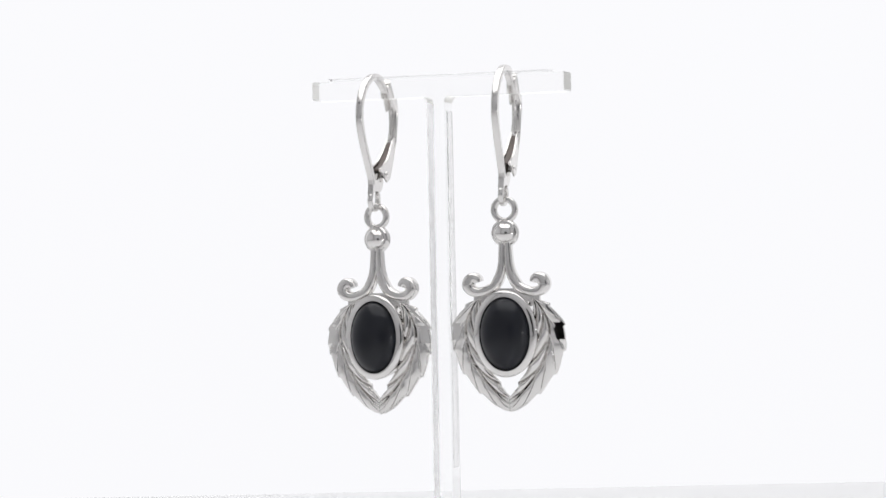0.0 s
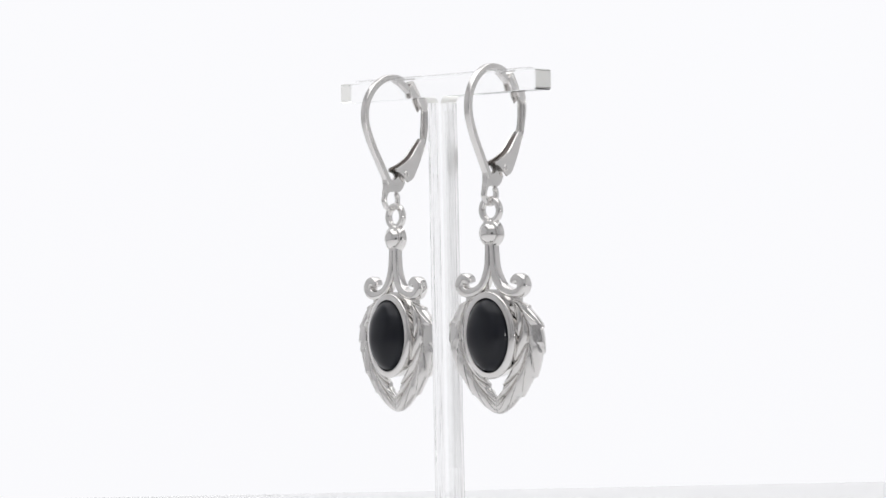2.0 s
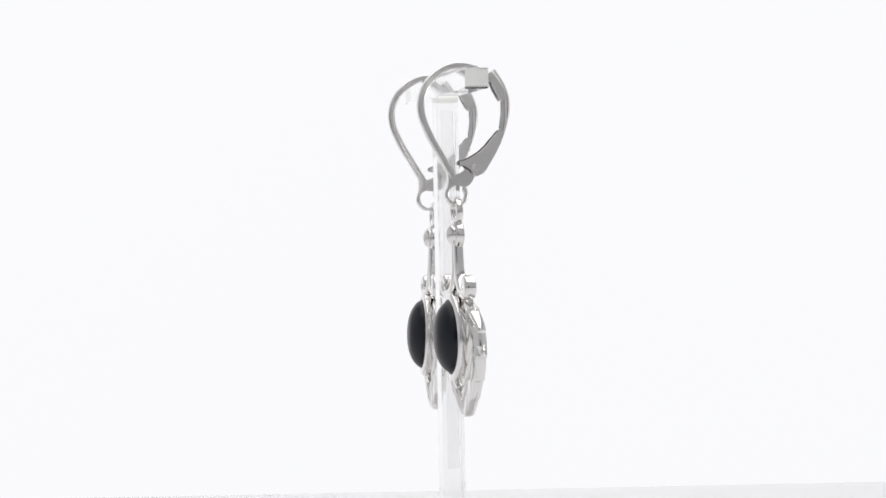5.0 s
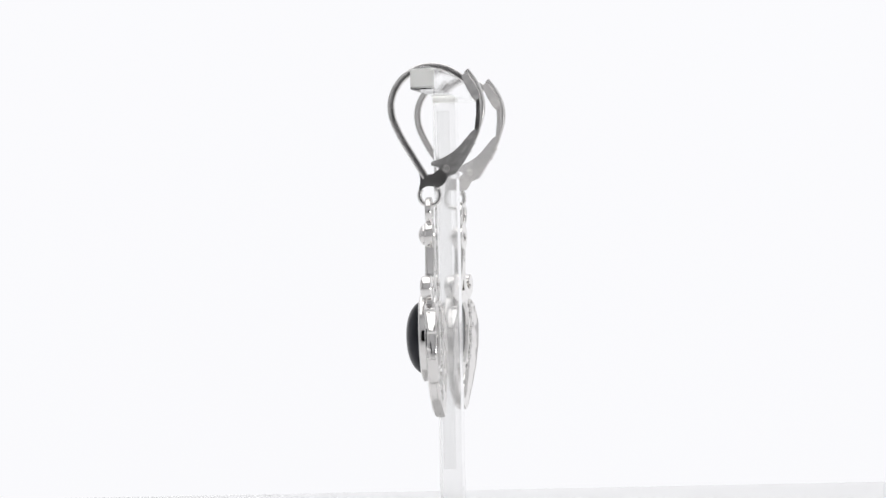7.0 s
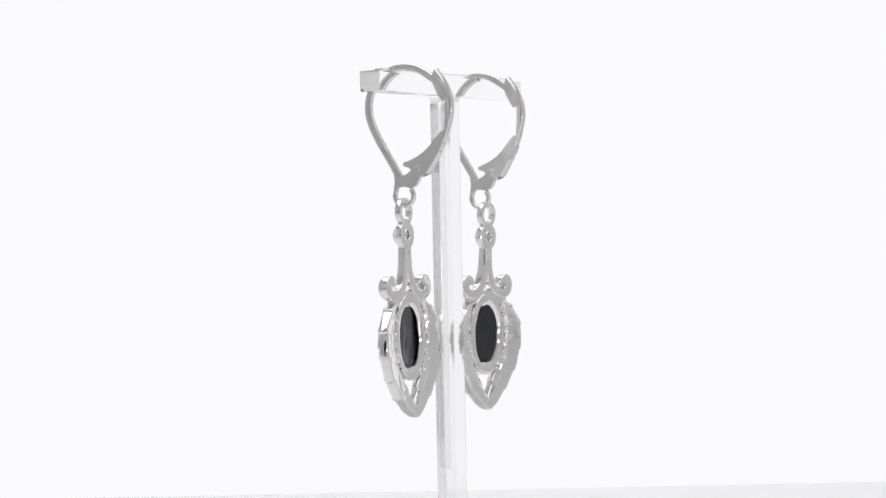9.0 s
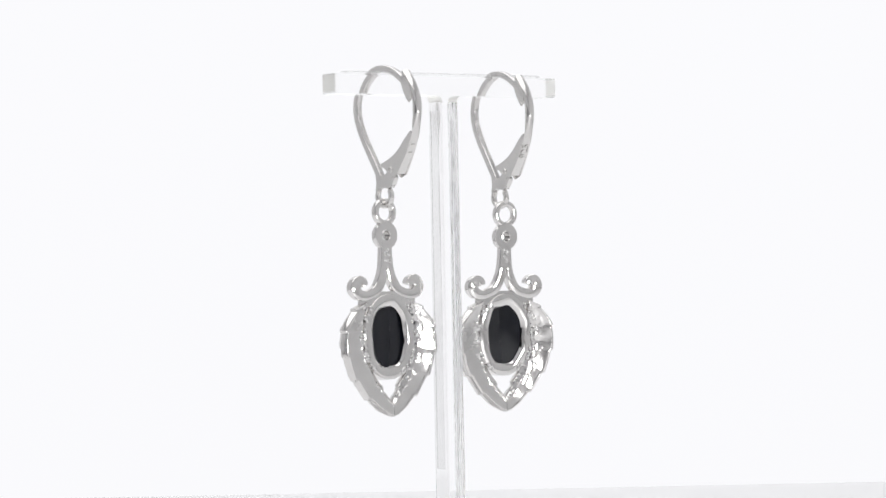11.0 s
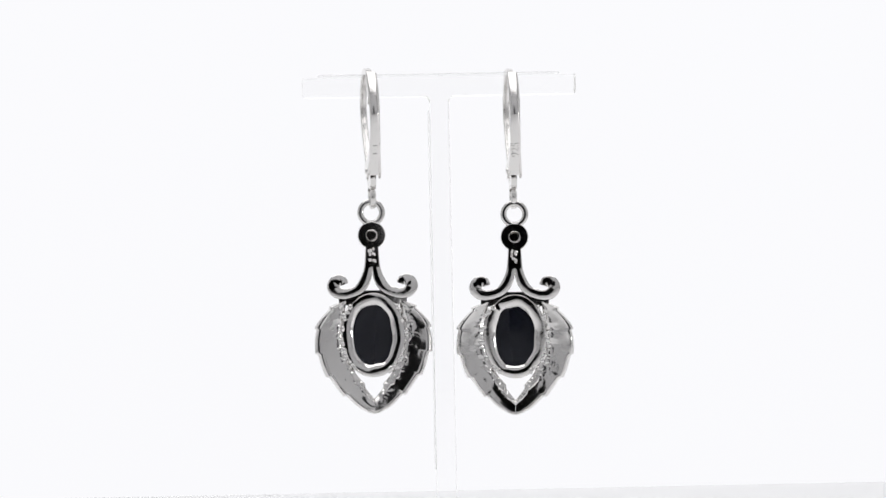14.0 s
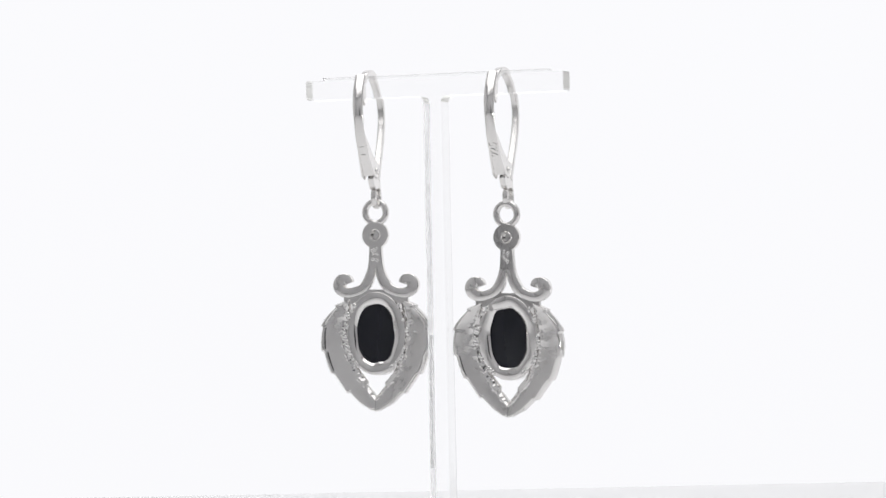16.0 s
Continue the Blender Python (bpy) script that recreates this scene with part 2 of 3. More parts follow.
# ---- the earring ----
def hook_part(ear):
    bm = bmesh.new()
    wire = [(0, y, z) for y, z in ((5.2, 18.9), (3.45, 20.03), (2.1, 20.57), (0.6, 20.78), (-0.9, 20.65), (-2.5, 19.95),
                                    (-3.9, 18.84), (-4.95, 17.3), (-5.42, 15.7), (-5.37, 14.05), (-4.86, 12.4), (-3.82, 10.3),
                                    (-2.5, 8.15), (-1.2, 6.0), (-0.55, 4.9))]
    sweep(bm, spline([(x, 0.4 + (y - 0.4) * 0.985, z - 0.06) for x, y, z in wire], 90), (1, 0, 0), lambda t: (0.50, 0.50), 0.36, 24)
    hook = part("hook_wire", bm, SILVER_STAMPED, ear, "polished flat silver ear wire")
    bm = bmesh.new()
    plate = spline([(0, y, z) for y, z in ((-1.3, 6.2), (-0.75, 5.55), (-0.1, 5.2), (0.7, 5.5), (1.75, 6.35))], 16)
    plate += spline([(0, y, z) for y, z in ((2.75, 5.1), (2.1, 3.9), (1.75, 3.7), (1.3, 3.45))], 10)
    plate += spline([(0, y, z) for y, z in ((1.05, 3.35), (0.6, 3.6), (0.0, 3.7), (-0.6, 3.5), (-1.1, 3.2), (-1.55, 2.9), (-1.3, 4.3), (-1.45, 5.6))], 20)
    slab(bm, [(q.y, q.z) for q in plate], 0, -0.42, 0.42, 0.08)
    part("hinge_plate", bm, SILVER_STAMPED, ear, "flat silver hinge plate")
    bm = bmesh.new()
    ring = []
    for k in range(49):
        t = radians(140 + 250 * k / 48)
        ring.append(Vector((0, 1.45 * math.cos(t), 2.32 + 1.45 * math.sin(t))))
    sweep(bm, ring, (1, 0, 0), lambda t: (0.42, 0.31), 0.6)
    bmesh.ops.create_icosphere(bm, subdivisions=2, radius=0.43 * MM, matrix=Matrix.Translation(ring[-1] * MM))
    part("open_loop", bm, SILVER_STAMPED, ear, "open silver loop that holds the pendant")
    return hook


def stamp_part(lever, words):
    """Fineness stamp along the lever's back, read upwards; on the other lever it is worn down to two strokes."""
    face = Vector((0, 0.885, -0.465)).normalized()
    across = Vector((1, 0, 0))
    along = across.cross(face)
    if along.z < 0:
        along, across = -along, -across
    rot = Matrix((along, face.cross(along), face)).transposed().to_4x4()
    if words:
        curve = bpy.data.curves.new("stamp_curve", "FONT")
        curve.body, curve.size, curve.extrude, curve.align_x, curve.align_y = words, 1.65 * MM, 0.035 * MM, "CENTER", "CENTER"
        tmp = new("stamp_source", curve)
        bpy.context.view_layer.update()
        me = bpy.data.meshes.new_from_object(tmp.evaluated_get(bpy.context.evaluated_depsgraph_get()))
        bpy.data.objects.remove(tmp)
    else:
        bm = bmesh.new()
        for u in (-0.55, 0.75):
            slab(bm, [(u - 0.07, -0.3), (u + 0.07, -0.3), (u + 0.07, 0.35), (u - 0.07, 0.35)], 1, -0.04, 0.04)
        for v in bm.verts:
            v.co = Vector((v.co.x, v.co.z, v.co.y))
        me = finish("stamp", bm, SILVER_CAST, False)
    me.name = "stamp"
    me.materials.clear()
    me.materials.append(SILVER_STAMPED)
    stamp = new("stamp", me)
    stamp.parent = lever
    stamp.matrix_local = Matrix.Translation(Vector((0, 6.28, 8.95)) * MM) @ rot
    tagged(stamp, "stamped fineness number 925" if words else "worn fineness stamp")


def lever_part(ear, stamp_text):
    outer = [(0, y, z) for y, z in ((3.95, 5.5), (5.35, 7.6), (6.32, 9.22), (7.3, 11.37), (7.8, 13.8), (7.76, 15.94), (7.12, 17.82), (6.35, 19.05), (5.6, 20.05))]
    bm = bmesh.new()
    path = [q + Vector((0, -0.14, 0.05)) for q in spline(outer, 70)]

    def size(t):
        pinch = math.exp(-((t - 0.52) / 0.13) ** 2)
        return (0.79 - 0.08 * pinch, 0.16 + 0.26 * min(1, max(0, (t - 0.45) / 0.15)))
    sweep(bm, path, (1, 0, 0), size, 0.95, 20)
    lever = part("lever", bm, SILVER_STAMPED, ear, "curved silver lever of the leverback closure")

    def flange(outline, x):
        b = bmesh.new()
        slab(b, outline, 0, x - 0.14, x + 0.14, 0.09)
        # the cheeks flare a little towards the hinge
        mid = min(z for y, z in outline) + 2.2
        for v in b.verts:
            if x:
                v.co.x -= math.copysign(0.075, x) * (v.co.z - mid * MM)
        return b
    lower = [(0.3, 6.55), (0.32, 7.1), (1.4, 7.3), (2.4, 7.75), (3.4, 8.45), (4.3, 9.25), (5.2, 10.3), (6.0, 11.25), (6.5, 11.65), (7.2, 11.3),
             (6.6, 9.8), (5.9, 8.5), (5.1, 7.2), (4.2, 5.85), (3.9, 5.4), (2.65, 4.9), (1.25, 6.45)]
    mid = [(6.5, 11.65), (6.72, 12.6), (6.78, 13.8), (6.75, 15.6), (7.0, 16.5), (7.55, 16.0), (7.62, 13.8), (7.2, 11.3)]
    upper = [(6.75, 15.6), (6.2, 16.2), (5.7, 17.1), (5.28, 17.95), (4.75, 19.15), (5.4, 19.95), (6.15, 18.95), (6.95, 17.8), (7.5, 16.3)]
    for x in (-0.76, 0.76):
        part("lower_cheek", flange(lower, x), SILVER_STAMPED, lever, "silver cheek round the hinge")
        part("upper_cheek", flange(upper, x * 0.76), SILVER_STAMPED, lever, "silver cheek of the lever's tip")
    part("middle_web", flange(mid, 0.0), SILVER_STAMPED, lever, "silver web inside the lever")
    # added strip: its dark colour holds the hollow's shade as well as brown tarnish
    bm = bmesh.new()
    dark_strip = spline([(0, y, z) for y, z in ((1.0, 6.8), (2.4, 7.45), (3.5, 8.2), (4.4, 9.0), (5.3, 10.05), (6.1, 10.95))], 24)
    sweep(bm, dark_strip, (1, 0, 0), lambda t: (0.50, 0.14), 0.6)
    part("channel_dark_strip", bm, TARNISH_SHADE, lever, "added dark strip for tarnish and shade inside the lever's channel")
    for side in (-1, 1):
        bm = bmesh.new()
        rows = ((0.52, 0.80), (0.52, 1.04), (0.45, 1.13), (0.32, 1.13), (0.26, 1.05), (0.24, 0.6))
        rings = []
        for rad, x in rows:
            rings.append([bm.verts.new(Vector((side * x, 2.46 + rad * math.cos(k * math.pi / 10), 6.15 + rad * math.sin(k * math.pi / 10))) * MM) for k in range(20)])
        for r, t in zip(rings, rings[1:]):
            for k in range(20):
                bm.faces.new((r[k], r[(k + 1) % 20], t[(k + 1) % 20], t[k]))
        bm.faces.new(rings[-1])
        part("rivet", bm, SILVER_STAMPED, lever, "hollow silver hinge rivet")
    stamp_part(lever, stamp_text)
    return lever


def scroll_part(ear, side):
    bm = bmesh.new()
    path = [(side * x, y, z) for x, y, z in ((0.42, -0.15, -4.6), (0.45, -0.15, -6.4), (0.58, -0.15, -8.2), (1.02, -0.15, -9.8), (1.85, -0.15, -11.1), (3.1, -0.12, -11.75),
                                             (4.3, -0.1, -11.95), (5.3, -0.05, -11.65), (5.78, 0.0, -10.9), (5.5, 0.0, -10.15), (4.9, 0.0, -9.9), (4.3, 0.0, -10.15), (4.12, 0.0, -10.5))]

    # half-round in front, cut off flat at the back
    line = [Vector(q) for q in spline(path, 100)]
    rings, n_front = [], 18
    ways = [(line[min(i + 1, 100)] - line[max(i - 1, 0)]).normalized() for i in range(101)]
    step = (line[1] - line[0]).length
    for i, q in enumerate(line):
        t = i / 100
        across = ways[i].cross(Vector((0, 1, 0)))
        # on the inside of a bend the arm stays narrower than the bend's radius
        bend = (ways[min(i + 1, 100)] - ways[max(i - 1, 0)]) / (2 * step)
        inside, reach = math.copysign(1, bend.dot(across)), 0.82 / max(bend.length, 0.05)
        curl = math.exp(-((t - 0.84) / 0.13) ** 2)
        half = 0.52 + 0.16 * min(1, t / 0.35) + 0.10 * math.exp(-((t - 0.42) / 0.1) ** 2) + 0.24 * curl - 0.20 * max(0, (t - 0.96) / 0.04)
        rise = 0.66 + 0.20 * min(1, t / 0.6) + 0.16 * curl
        rows = []
        for k in range(n_front + 1):
            a = math.pi * k / n_front
            rows.append((half * math.copysign(abs(math.cos(a)) ** 0.62, math.cos(a)), -0.1 - rise * math.sin(a) ** 0.62))
        rows += [(-half, 0.38), (-half + 0.07, 0.475), (-half + 0.15, 0.50), (half - 0.15, 0.50), (half - 0.07, 0.475), (half, 0.38)]
        rows = [(inside * min(u * inside, reach), y) for u, y in rows]
        rings.append([bm.verts.new(Vector((q.x + across.x * u, y, q.z + across.z * u)) * MM) for u, y in rows])
    m = len(rings[0])
    for r, t in zip(rings, rings[1:]):
        for k in range(m):
            bm.faces.new((r[k], r[(k + 1) % m], t[(k + 1) % m], t[k]))
    bm.faces.new(rings[0])
    bm.faces.new(rings[-1])
    part("scroll", bm, SILVER, ear, "polished silver scroll arm", True, 35)


def leaf_part(ear, side, seed):
    """A crescent leaf: serrated outer half with fine veins, deeply cut lobes towards the bezel, flat raised back."""
    nu, nv = 180, 44
    outer = spline([(x, 0, z) for x, z in ((4.3, -12.9), (5.7, -13.5), (7.0, -14.7), (8.05, -16.2), (8.5, -17.9), (8.4, -19.8), (7.9, -21.7), (7.05, -23.5), (5.75, -25.2), (4.1, -26.95), (2.3, -28.4), (1.05, -29.25), (0.02, -29.5))], nu)
    inner = spline([(x, 0, z) for x, z in ((3.9, -12.9), (4.15, -14.6), (4.3, -16.5), (4.2, -18.5), (3.9, -20.4), (3.35, -22.2), (2.6, -23.9), (1.75, -25.2), (0.85, -26.4), (0.02, -27.4))], nu)
    teeth, lobes = 6.0, 4.5
    bm = bmesh.new()
    front, back, rim_in, rim_out = [], [], [], []
    for i in range(nu + 1):
        u = i / nu
        a, b = inner[i], outer[i]
        across = (b - a).normalized()
        ph = (u * teeth + 0.35) % 1.0
        fade = min(1, max(0, (u - 0.04) / 0.05)) * min(1, max(0, (0.93 - u) / 0.06))
        tooth = 0.40 * (ph ** 1.4 if ph < 0.92 else 0.89 * (1 - ph) / 0.08) * fade
        inph = (u * lobes + 0.1) % 1.0
        notch = 0.4 * (inph ** 1.5 if inph < 0.9 else 0.85 * (1 - inph) / 0.1) * (1 if 0.55 < u < 0.88 else 0)
        rib = 0.46 + 0.05 * math.sin(u * 5 + 0.6)
        fr, br = [], []
        for k in range(nv + 1):
            v = k / nv
            q = a.lerp(b, v) + across * (tooth * max(0, (v - 0.55) / 0.45)) - across * (notch * max(0, (0.4 - v) / 0.4))
            dist = Vector((q.x / 8.6, (q.z + 18.0) / 11.7)).length
            base = -0.84 + 0.78 * min(dist, 1.1) ** 2.2
            groove = 0.48 * math.exp(-((v - rib) / 0.032) ** 2)
            if v < rib:
                p2 = (u * lobes + 0.1 + 2.8 * v) % 1.0
                reach = min(1, (rib - v) / 0.10)
                rel = (-0.23 * math.sin(math.pi * p2) ** 0.9 + 0.44 * math.exp(-(min(p2, 1 - p2) / 0.07) ** 2)) * reach
                rel += 0.25 * max(0, (0.15 - v) / 0.15)
            else:
                w = (v - rib) / (1 - rib)
                p2 = (u * teeth + 0.35 + 1.6 * (1 - w)) % 1.0
                vein = math.exp(-(min(p2, 1 - p2) / 0.038) ** 2) * min(1, w / 0.15) * (0.35 + 0.65 * (1 - abs(2 * w - 1)))
                rel = -0.20 * math.sin(math.pi * min(1, 0.12 + 0.8 * w)) + 0.42 * vein + 0.14 * (p2 - 0.5) * w
            rel += 0.03 * noise.noise(q * 0.7 + Vector((seed, 0, 0)))
            edge = 0.22 * max(0, (v - 0.92) / 0.08) ** 2
            y = base + (rel + groove) * min(1, u / 0.04) * min(1, 0.15 + (1 - u) / 0.12) + edge
            # smooth flat facet on the upper shoulder
            flat = min(1, max(0, (u - 0.22) / 0.02)) * min(1, max(0, (0.38 - u) / 0.02)) * min(1, max(0, (v - 0.62 - 0.5 * (u - 0.2)) / 0.04))
            y += flat * (-0.24 + 0.275 * (q.x - 8.0) + 0.053 * (q.z + 17.0) - y)
            # the back plate is set in a little from the serrated edge
            set_in = 0.24 * max(0, (v - 0.6) / 0.4) * min(1, 8 * (1 - u))
            qb = q - across * set_in
            # dished, with a level border along the serrated edge
            qd = a.lerp(b, min(v, 0.85))
            yb = 0.55 + 1.5 * max(0, Vector((qd.x / 8.6, (qd.z + 18.0) / 11.7)).length - 0.54)
            yb += 0.03 * noise.noise(q * 0.55 + Vector((seed + 7, 0, 0)))
            patch = max(0.0, min(1.0, (0.62 - v) / 0.3))
            yb += patch * (0.07 * noise.noise(q * 0.8 + Vector((seed + 3, 1, 0))) + 0.02 * noise.noise(q * 2.6 + Vector((seed, 9, 0))))
            # rough casting skin beside the bezel, with a ragged edge
            ragged = 0.27 + 0.10 * noise.noise(q * 0.9 + Vector((seed + 11, 0, 2))) + 0.05 * noise.noise(q * 2.6 + Vector((seed, 4, 2)))
            skin = min(1, max(0, (ragged - v) / 0.05))
            yb += skin * (0.06 + 0.05 * noise.noise(q * 2.1 + Vector((seed, 8, 1))))
            if v < 0.22:
                yb -= 0.35 * (0.22 - v) / 0.22 * (1 + 0.35 * noise.noise(q * 2.2 + Vector((seed, 5, 0))))
            yb += 0.06 * min(1, max(0, (v - 0.84) / 0.03)) - 0.12 * max(0, (v - 0.95) / 0.05) ** 2
            fr.append(bm.verts.new(Vector((side * q.x, min(y, yb - 0.3), q.z)) * MM))
            br.append(bm.verts.new(Vector((side * qb.x, yb, qb.z)) * MM))
        front.append(fr)
        back.append(br)
        push = Vector((side * across.x, 0, across.z)) * (0.10 * MM)
        rim_in.append(bm.verts.new(fr[0].co.lerp(br[0].co, 0.5) - push * 0.5))
        rim_out.append(bm.verts.new(fr[nv].co.lerp(br[nv].co, 0.45) + push))
    for i in range(nu):
        for k in range(nv):
            bm.faces.new((front[i][k], front[i][k + 1], front[i + 1][k + 1], front[i + 1][k]))
            bm.faces.new((back[i][k], back[i + 1][k], back[i + 1][k + 1], back[i][k + 1]))
        for k, rim in ((0, rim_in), (nv, rim_out)):
            bm.faces.new((front[i][k], front[i + 1][k], rim[i + 1], rim[i]))
            bm.faces.new((rim[i], rim[i + 1], back[i + 1][k], back[i][k]))
    for i in (0, nu):
        for k in range(nv):
            bm.faces.new((front[i][k], front[i][k + 1], back[i][k + 1], back[i][k]))
    part("leaf", bm, SILVER_CAST, ear, "serrated cast silver leaf", True, 80)


def earring(label, seed, stamp_text, hook_turn, back_cut):
    ear = tagged(new("earring"), label, "earring", "pair of earrings")
    hook_part(ear)
    lever_part(ear, stamp_text)
    # the closure hangs a little turned and tilted against the pendant
    for piece in ear.children:
        piece.matrix_local = hook_turn
    # bail ring
    bm = bmesh.new()
    ring = [Vector((1.60 * math.cos(2 * math.pi * k / 48), 0, 1.60 * math.sin(2 * math.pi * k / 48))) for k in range(48)]
    sweep(bm, ring, (0, 1, 0), lambda t: (0.48, 0.46), 0.6, 20, True)
    part("bail_ring", bm, SILVER, ear, "small round silver ring")
    # domed ball with a flat back and a drilled hole
    bm = bmesh.new()
    cz, rows = -3.35, []
    for k in range(1, 10):
        t = k / 9 * 1.15
        rows.append((1.62 * math.sin(t) - 1, -0.40 - 1.30 * math.cos(t)))
    rows += [(0.50, -0.72), (0.62, -0.72), (0.80, -0.66), (0.98, -0.45), (1.05, -0.15), (1.05, 0.36), (1.00, 0.47), (0.94, 0.50),
             (-0.12, 0.50), (-0.20, 0.60), (-0.34, 0.61), (-0.42, 0.50), (-0.46, -0.1)]
    oval_rings(bm, cz, 1, 1, rows, 40, 0, 0, True, True)
    part("ball", bm, SILVER, ear, "domed silver bead with a drilled back", True, 20)
    for side in (1, -1):
        scroll_part(ear, side)
    # flat neck between bead and scroll arms
    bm = bmesh.new()
    neck = [(0.86, -4.2), (0.90, -6.3), (1.02, -8.0), (0.42, -8.15), (0, -7.9), (-0.42, -8.15), (-1.02, -8.0), (-0.90, -6.3), (-0.86, -4.2)]
    slab(bm, neck, 1, 0.1, 0.508, 0.03)
    part("neck", bm, SILVER, ear, "flat silver neck between bead and scrolls", True, 20)
    # bezel cup and stone, whose back is cut a little askew
    tilt_x, tilt_z, wave = back_cut
    cz, a, b = -18.0, 3.75, 5.3
    bm = bmesh.new()
    oval_rings(bm, cz, a, b, [(-0.95, 0.10), (-0.94, 0.26), (-0.72, 0.42), (-0.46, 0.53), (-0.22, 0.575), (0.74, 0.59), (0.83, 0.57), (0.88, 0.50), (0.92, 0.2), (1.00, -1.15), (1.05, -1.45), (1.02, -1.58), (0.92, -1.68), (0.60, -1.80),
                                 (0.28, -1.87), (0.10, -1.86), (0.02, -1.78), (-0.02, -1.4), (-0.02, 0.1), (-0.95, 0.10)], 96, 0.26, seed)
    part("bezel", bm, SILVER, ear, "polished oval silver bezel")
    bm = bmesh.new()
    rings = []
    rows = []
    for k in range(1, 25):
        r = k / 24
        rows.append((r, -1.35 - 2.6 * (1 - r ** 2.4) ** 0.55))
    for r, y in rows:
        rings.append([bm.verts.new(Vector((3.74 * r * math.cos(k * math.pi / 40), y, cz + 5.28 * r * math.sin(k * math.pi / 40))) * MM) for k in range(80)])
    for y, s in ((0.0, 1.0), (0.06, 0.97)):
        rings.append([bm.verts.new(Vector((3.74 * s * math.cos(k * math.pi / 40), y, cz + 5.28 * s * math.sin(k * math.pi / 40))) * MM) for k in range(80)])
    for r, t in zip(rings, rings[1:]):
        for k in range(80):
            bm.faces.new((r[k], r[(k + 1) % 80], t[(k + 1) % 80], t[k]))
    for s in (0.92, 0.85, 0.75, 0.65, 0.54, 0.42, 0.3, 0.2, 0.1, 0.03):
        row = []
        for k in range(80):
            c, n = math.cos(k * math.pi / 40), math.sin(k * math.pi / 40)
            px, pz = 3.74 * s * c, 5.28 * s * n
            cut = tilt_x * px - tilt_z * pz - 2.0 * tilt_z + 0.03 * wave * math.sin(0.8 * px + 0.45 * pz) + 0.05 * wave * noise.noise(Vector((0.45 * px, 0.3 * pz, seed)))
            y = 0.06 + cut * min(1, (1 - s) / 0.15)
            row.append(bm.verts.new(Vector((3.74 * s * c, y, cz + 5.28 * s * n)) * MM))
        rings.append(row)
    for r, t in zip(rings[-11:], rings[-10:]):
        for k in range(80):
            bm.faces.new((r[k], r[(k + 1) % 80], t[(k + 1) % 80], t[k]))
    bm.faces.new(rings[0])
    bm.faces.new(rings[-1])
    for f in bm.faces:
        if f.calc_center_median().y > 0.03 * MM:
            f.material_index = 1
    part("stone", bm, [ONYX, ONYX_BACK], ear, "polished black oval cabochon stone", True, 50)
    bm = bmesh.new()
    bridge = spline([(x, 0, z) for x, z in ((-5.0, -12.2), (-3.6, -11.6), (-1.6, -11.45), (0.0, -11.45), (1.6, -11.45), (3.6, -11.6), (5.0, -12.2))], 16)
    bridge += spline([(x, 0, z) for x, z in ((5.0, -13.2), (3.6, -13.6), (2.0, -12.6), (0, -12.3), (-2.0, -12.6), (-3.6, -13.6), (-5.0, -13.2))], 16)
    slab(bm, [(q.x, q.z) for q in bridge], 1, -0.35, 0.47, 0.06)
    part("bridge", bm, SILVER, ear, "flat silver bridge between scrolls and bezel")
    for side in (1, -1):
        leaf_part(ear, side, seed + side)
    # worn casting beads on the back, between bezel and leaves
    rnd = random.Random(int(seed * 10))
    bm = bmesh.new()
    for k in range(46):
        t = radians(rnd.uniform(-62, 50))
        side = 1 if k % 2 else -1
        x = side * (a + 0.95 + rnd.uniform(-0.25, 0.45)) * math.cos(t)
        z = cz + (b + 0.6) * math.sin(t)
        m = Matrix.Translation(Vector((x, 0.62, z)) * MM) @ Matrix.Diagonal((rnd.uniform(0.2, 0.42) * MM, 0.22 * MM, rnd.uniform(0.2, 0.5) * MM, 1))
        bmesh.ops.create_icosphere(bm, subdivisions=2, radius=1.0, matrix=m)
    for k in range(12):
        m = Matrix.Translation(Vector((rnd.uniform(-0.5, 0.5), 0.48, rnd.uniform(-7.2, -5.3))) * MM) @ Matrix.Diagonal((0.2 * MM, 0.14 * MM, 0.24 * MM, 1))
        bmesh.ops.create_icosphere(bm, subdivisions=2, radius=1.0, matrix=m)
    part("cast_texture", bm, SILVER_BACK, ear, "rough cast texture on the back")
    return ear


def turn(t):
    """The stand's angle at t seconds, in degrees."""
    return -110.315 - 11.1 * (t - 8) - 0.012 * (t - 8) ** 2


def motions():
    """Everything on the turning axis goes round together."""
    for ob, place in MOVERS:
        rows = []
        for k in range(65):
            t = k * 0.25
            m = pose(AXIS_X * MM, 0, 0, 0, 0, turn(t)) @ place
            rows.append((t, m))
        walk(ob, rows)


light_box()
stand = jewellery_stand()
PIVOT = pose(0, 0, 1.2 * MM)
EAR_ONE = pose(10.14 * MM, 0.12 * MM, (EYE_Z + 0.67) * MM, 1.1, -0.25, 3.7)
EAR_TWO = pose(-10.87 * MM, 1.55 * MM, (EYE_Z + 0.02) * MM, -1.75, -0.75, -3.8)
HOOK_ONE = PIVOT @ pose(9.93 * MM, 0.18 * MM, (EYE_Z + 0.64) * MM, -0.54, 1.6, 6.4) @ PIVOT.inverted()
HOOK_TWO = PIVOT @ pose(-10.85 * MM, 0.58 * MM, (EYE_Z + 0.22) * MM, 0.3, 1.15, 1.2) @ PIVOT.inverted()
ear_one = earring("silver leverback earring with black oval stone and leaves", 1.3, "", EAR_ONE.inverted() @ HOOK_ONE, (0.085, 0.0, 1.2))
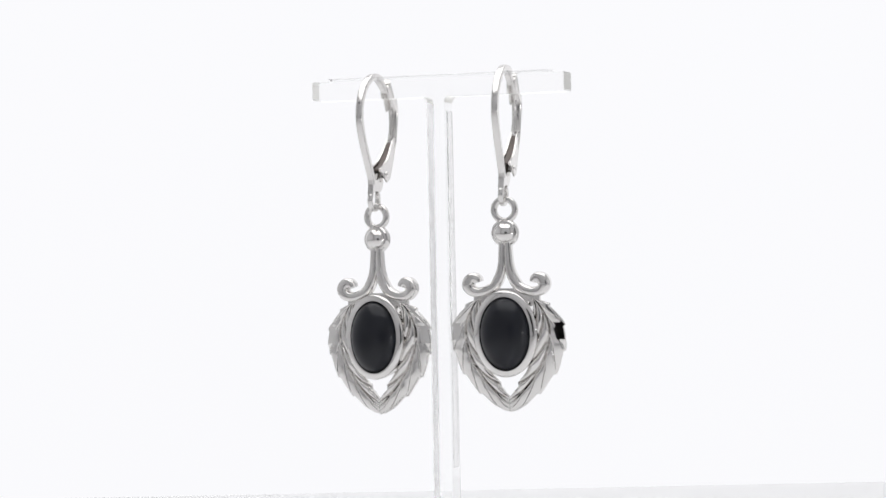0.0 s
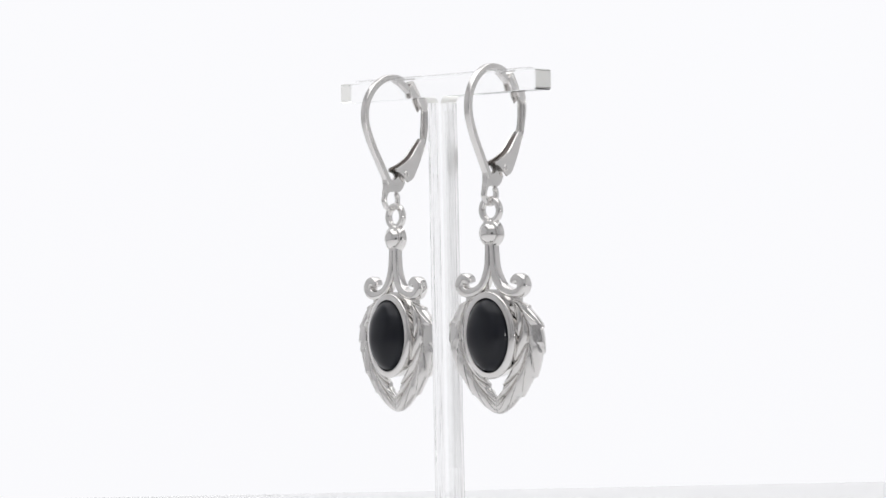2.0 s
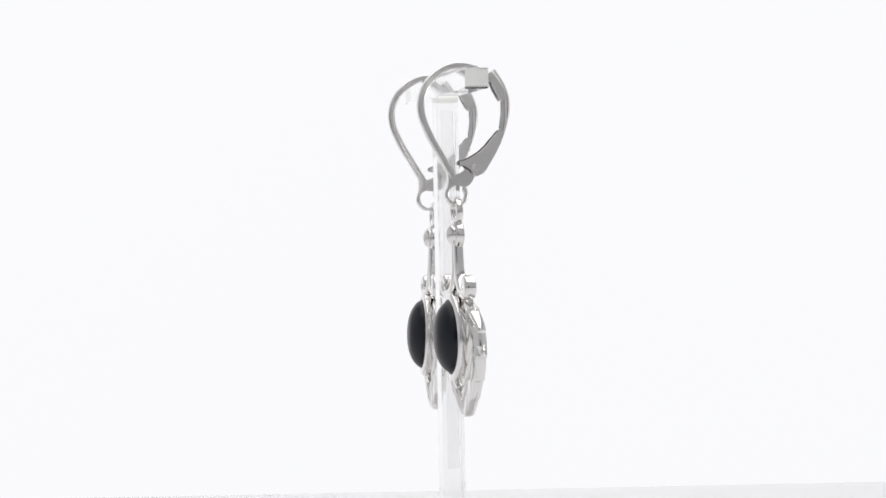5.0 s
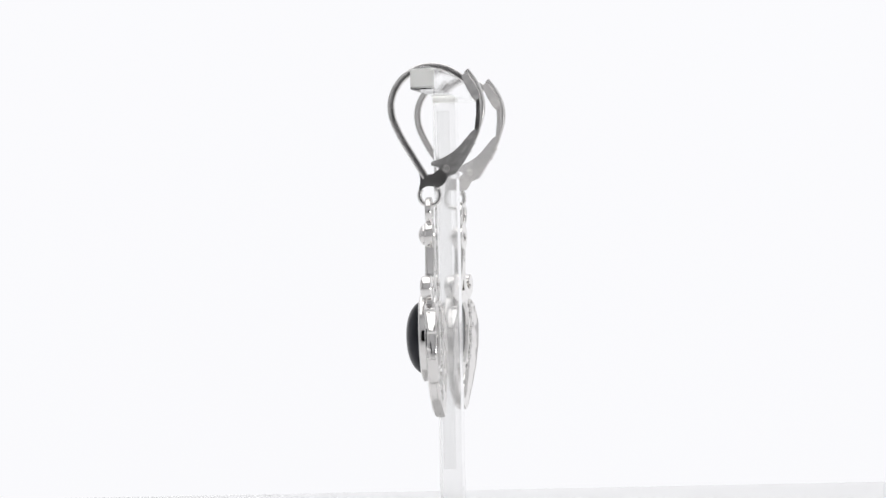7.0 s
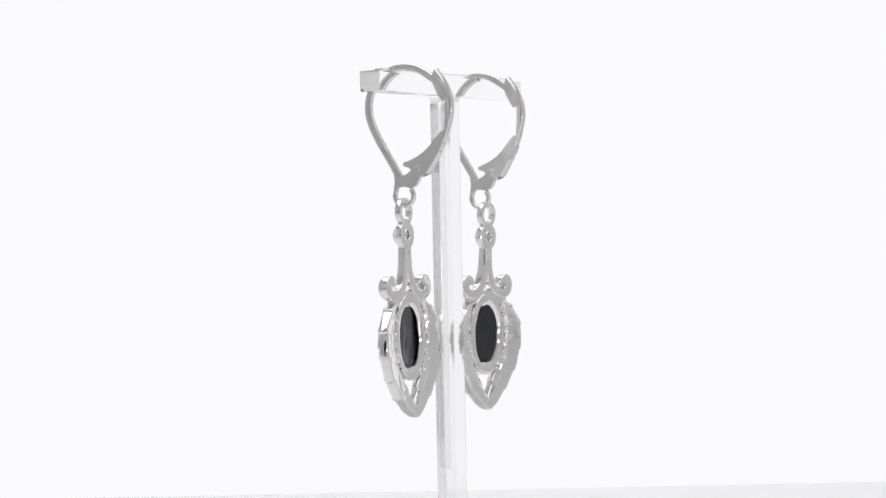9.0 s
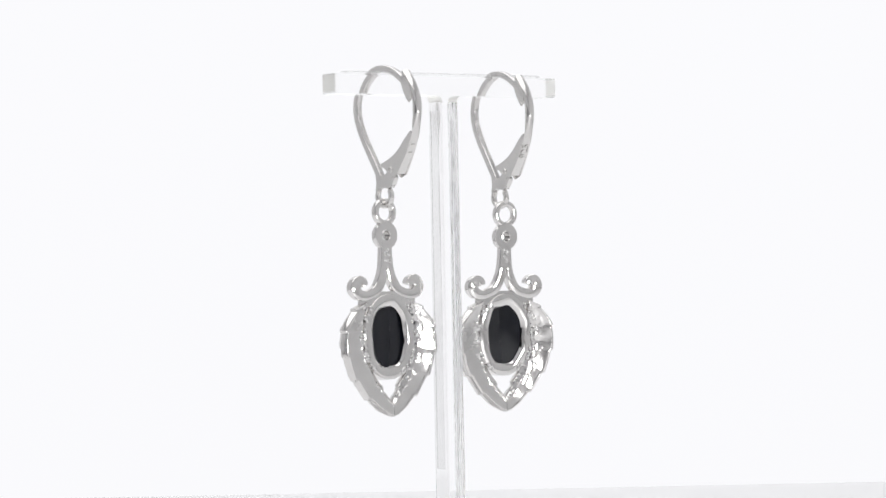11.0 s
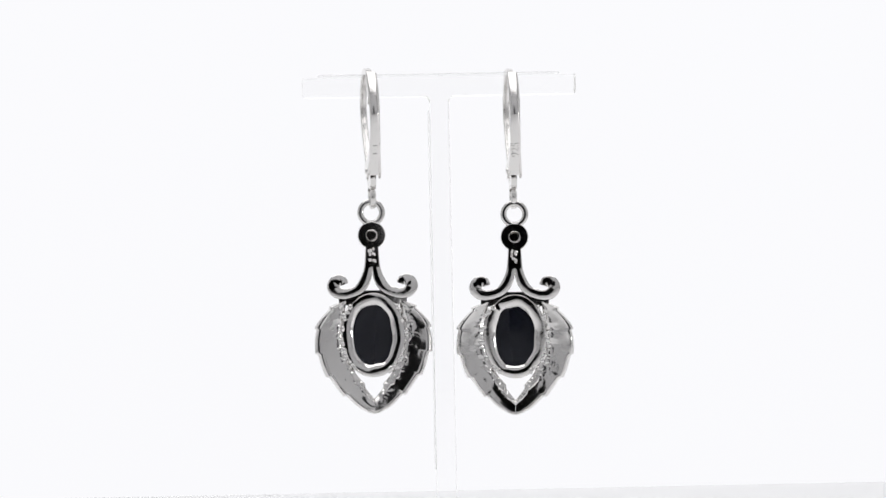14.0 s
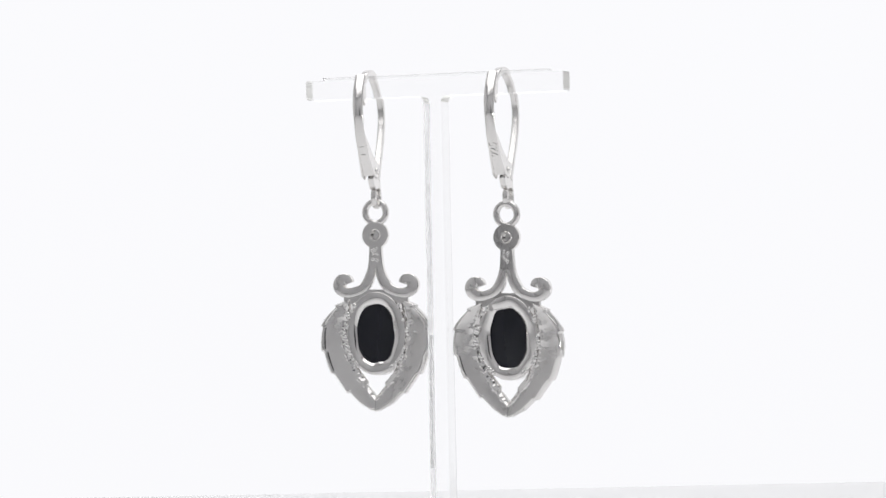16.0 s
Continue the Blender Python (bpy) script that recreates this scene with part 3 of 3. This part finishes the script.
ear_two = earring("silver leverback earring with black stone, hung beside its twin", 4.7, "925", EAR_TWO.inverted() @ HOOK_TWO, (-0.05, 0.0, 0.3))
MOVERS = [(stand, pose(0, 0, 0)), (ear_one, EAR_ONE), (ear_two, EAR_TWO)]
motions()
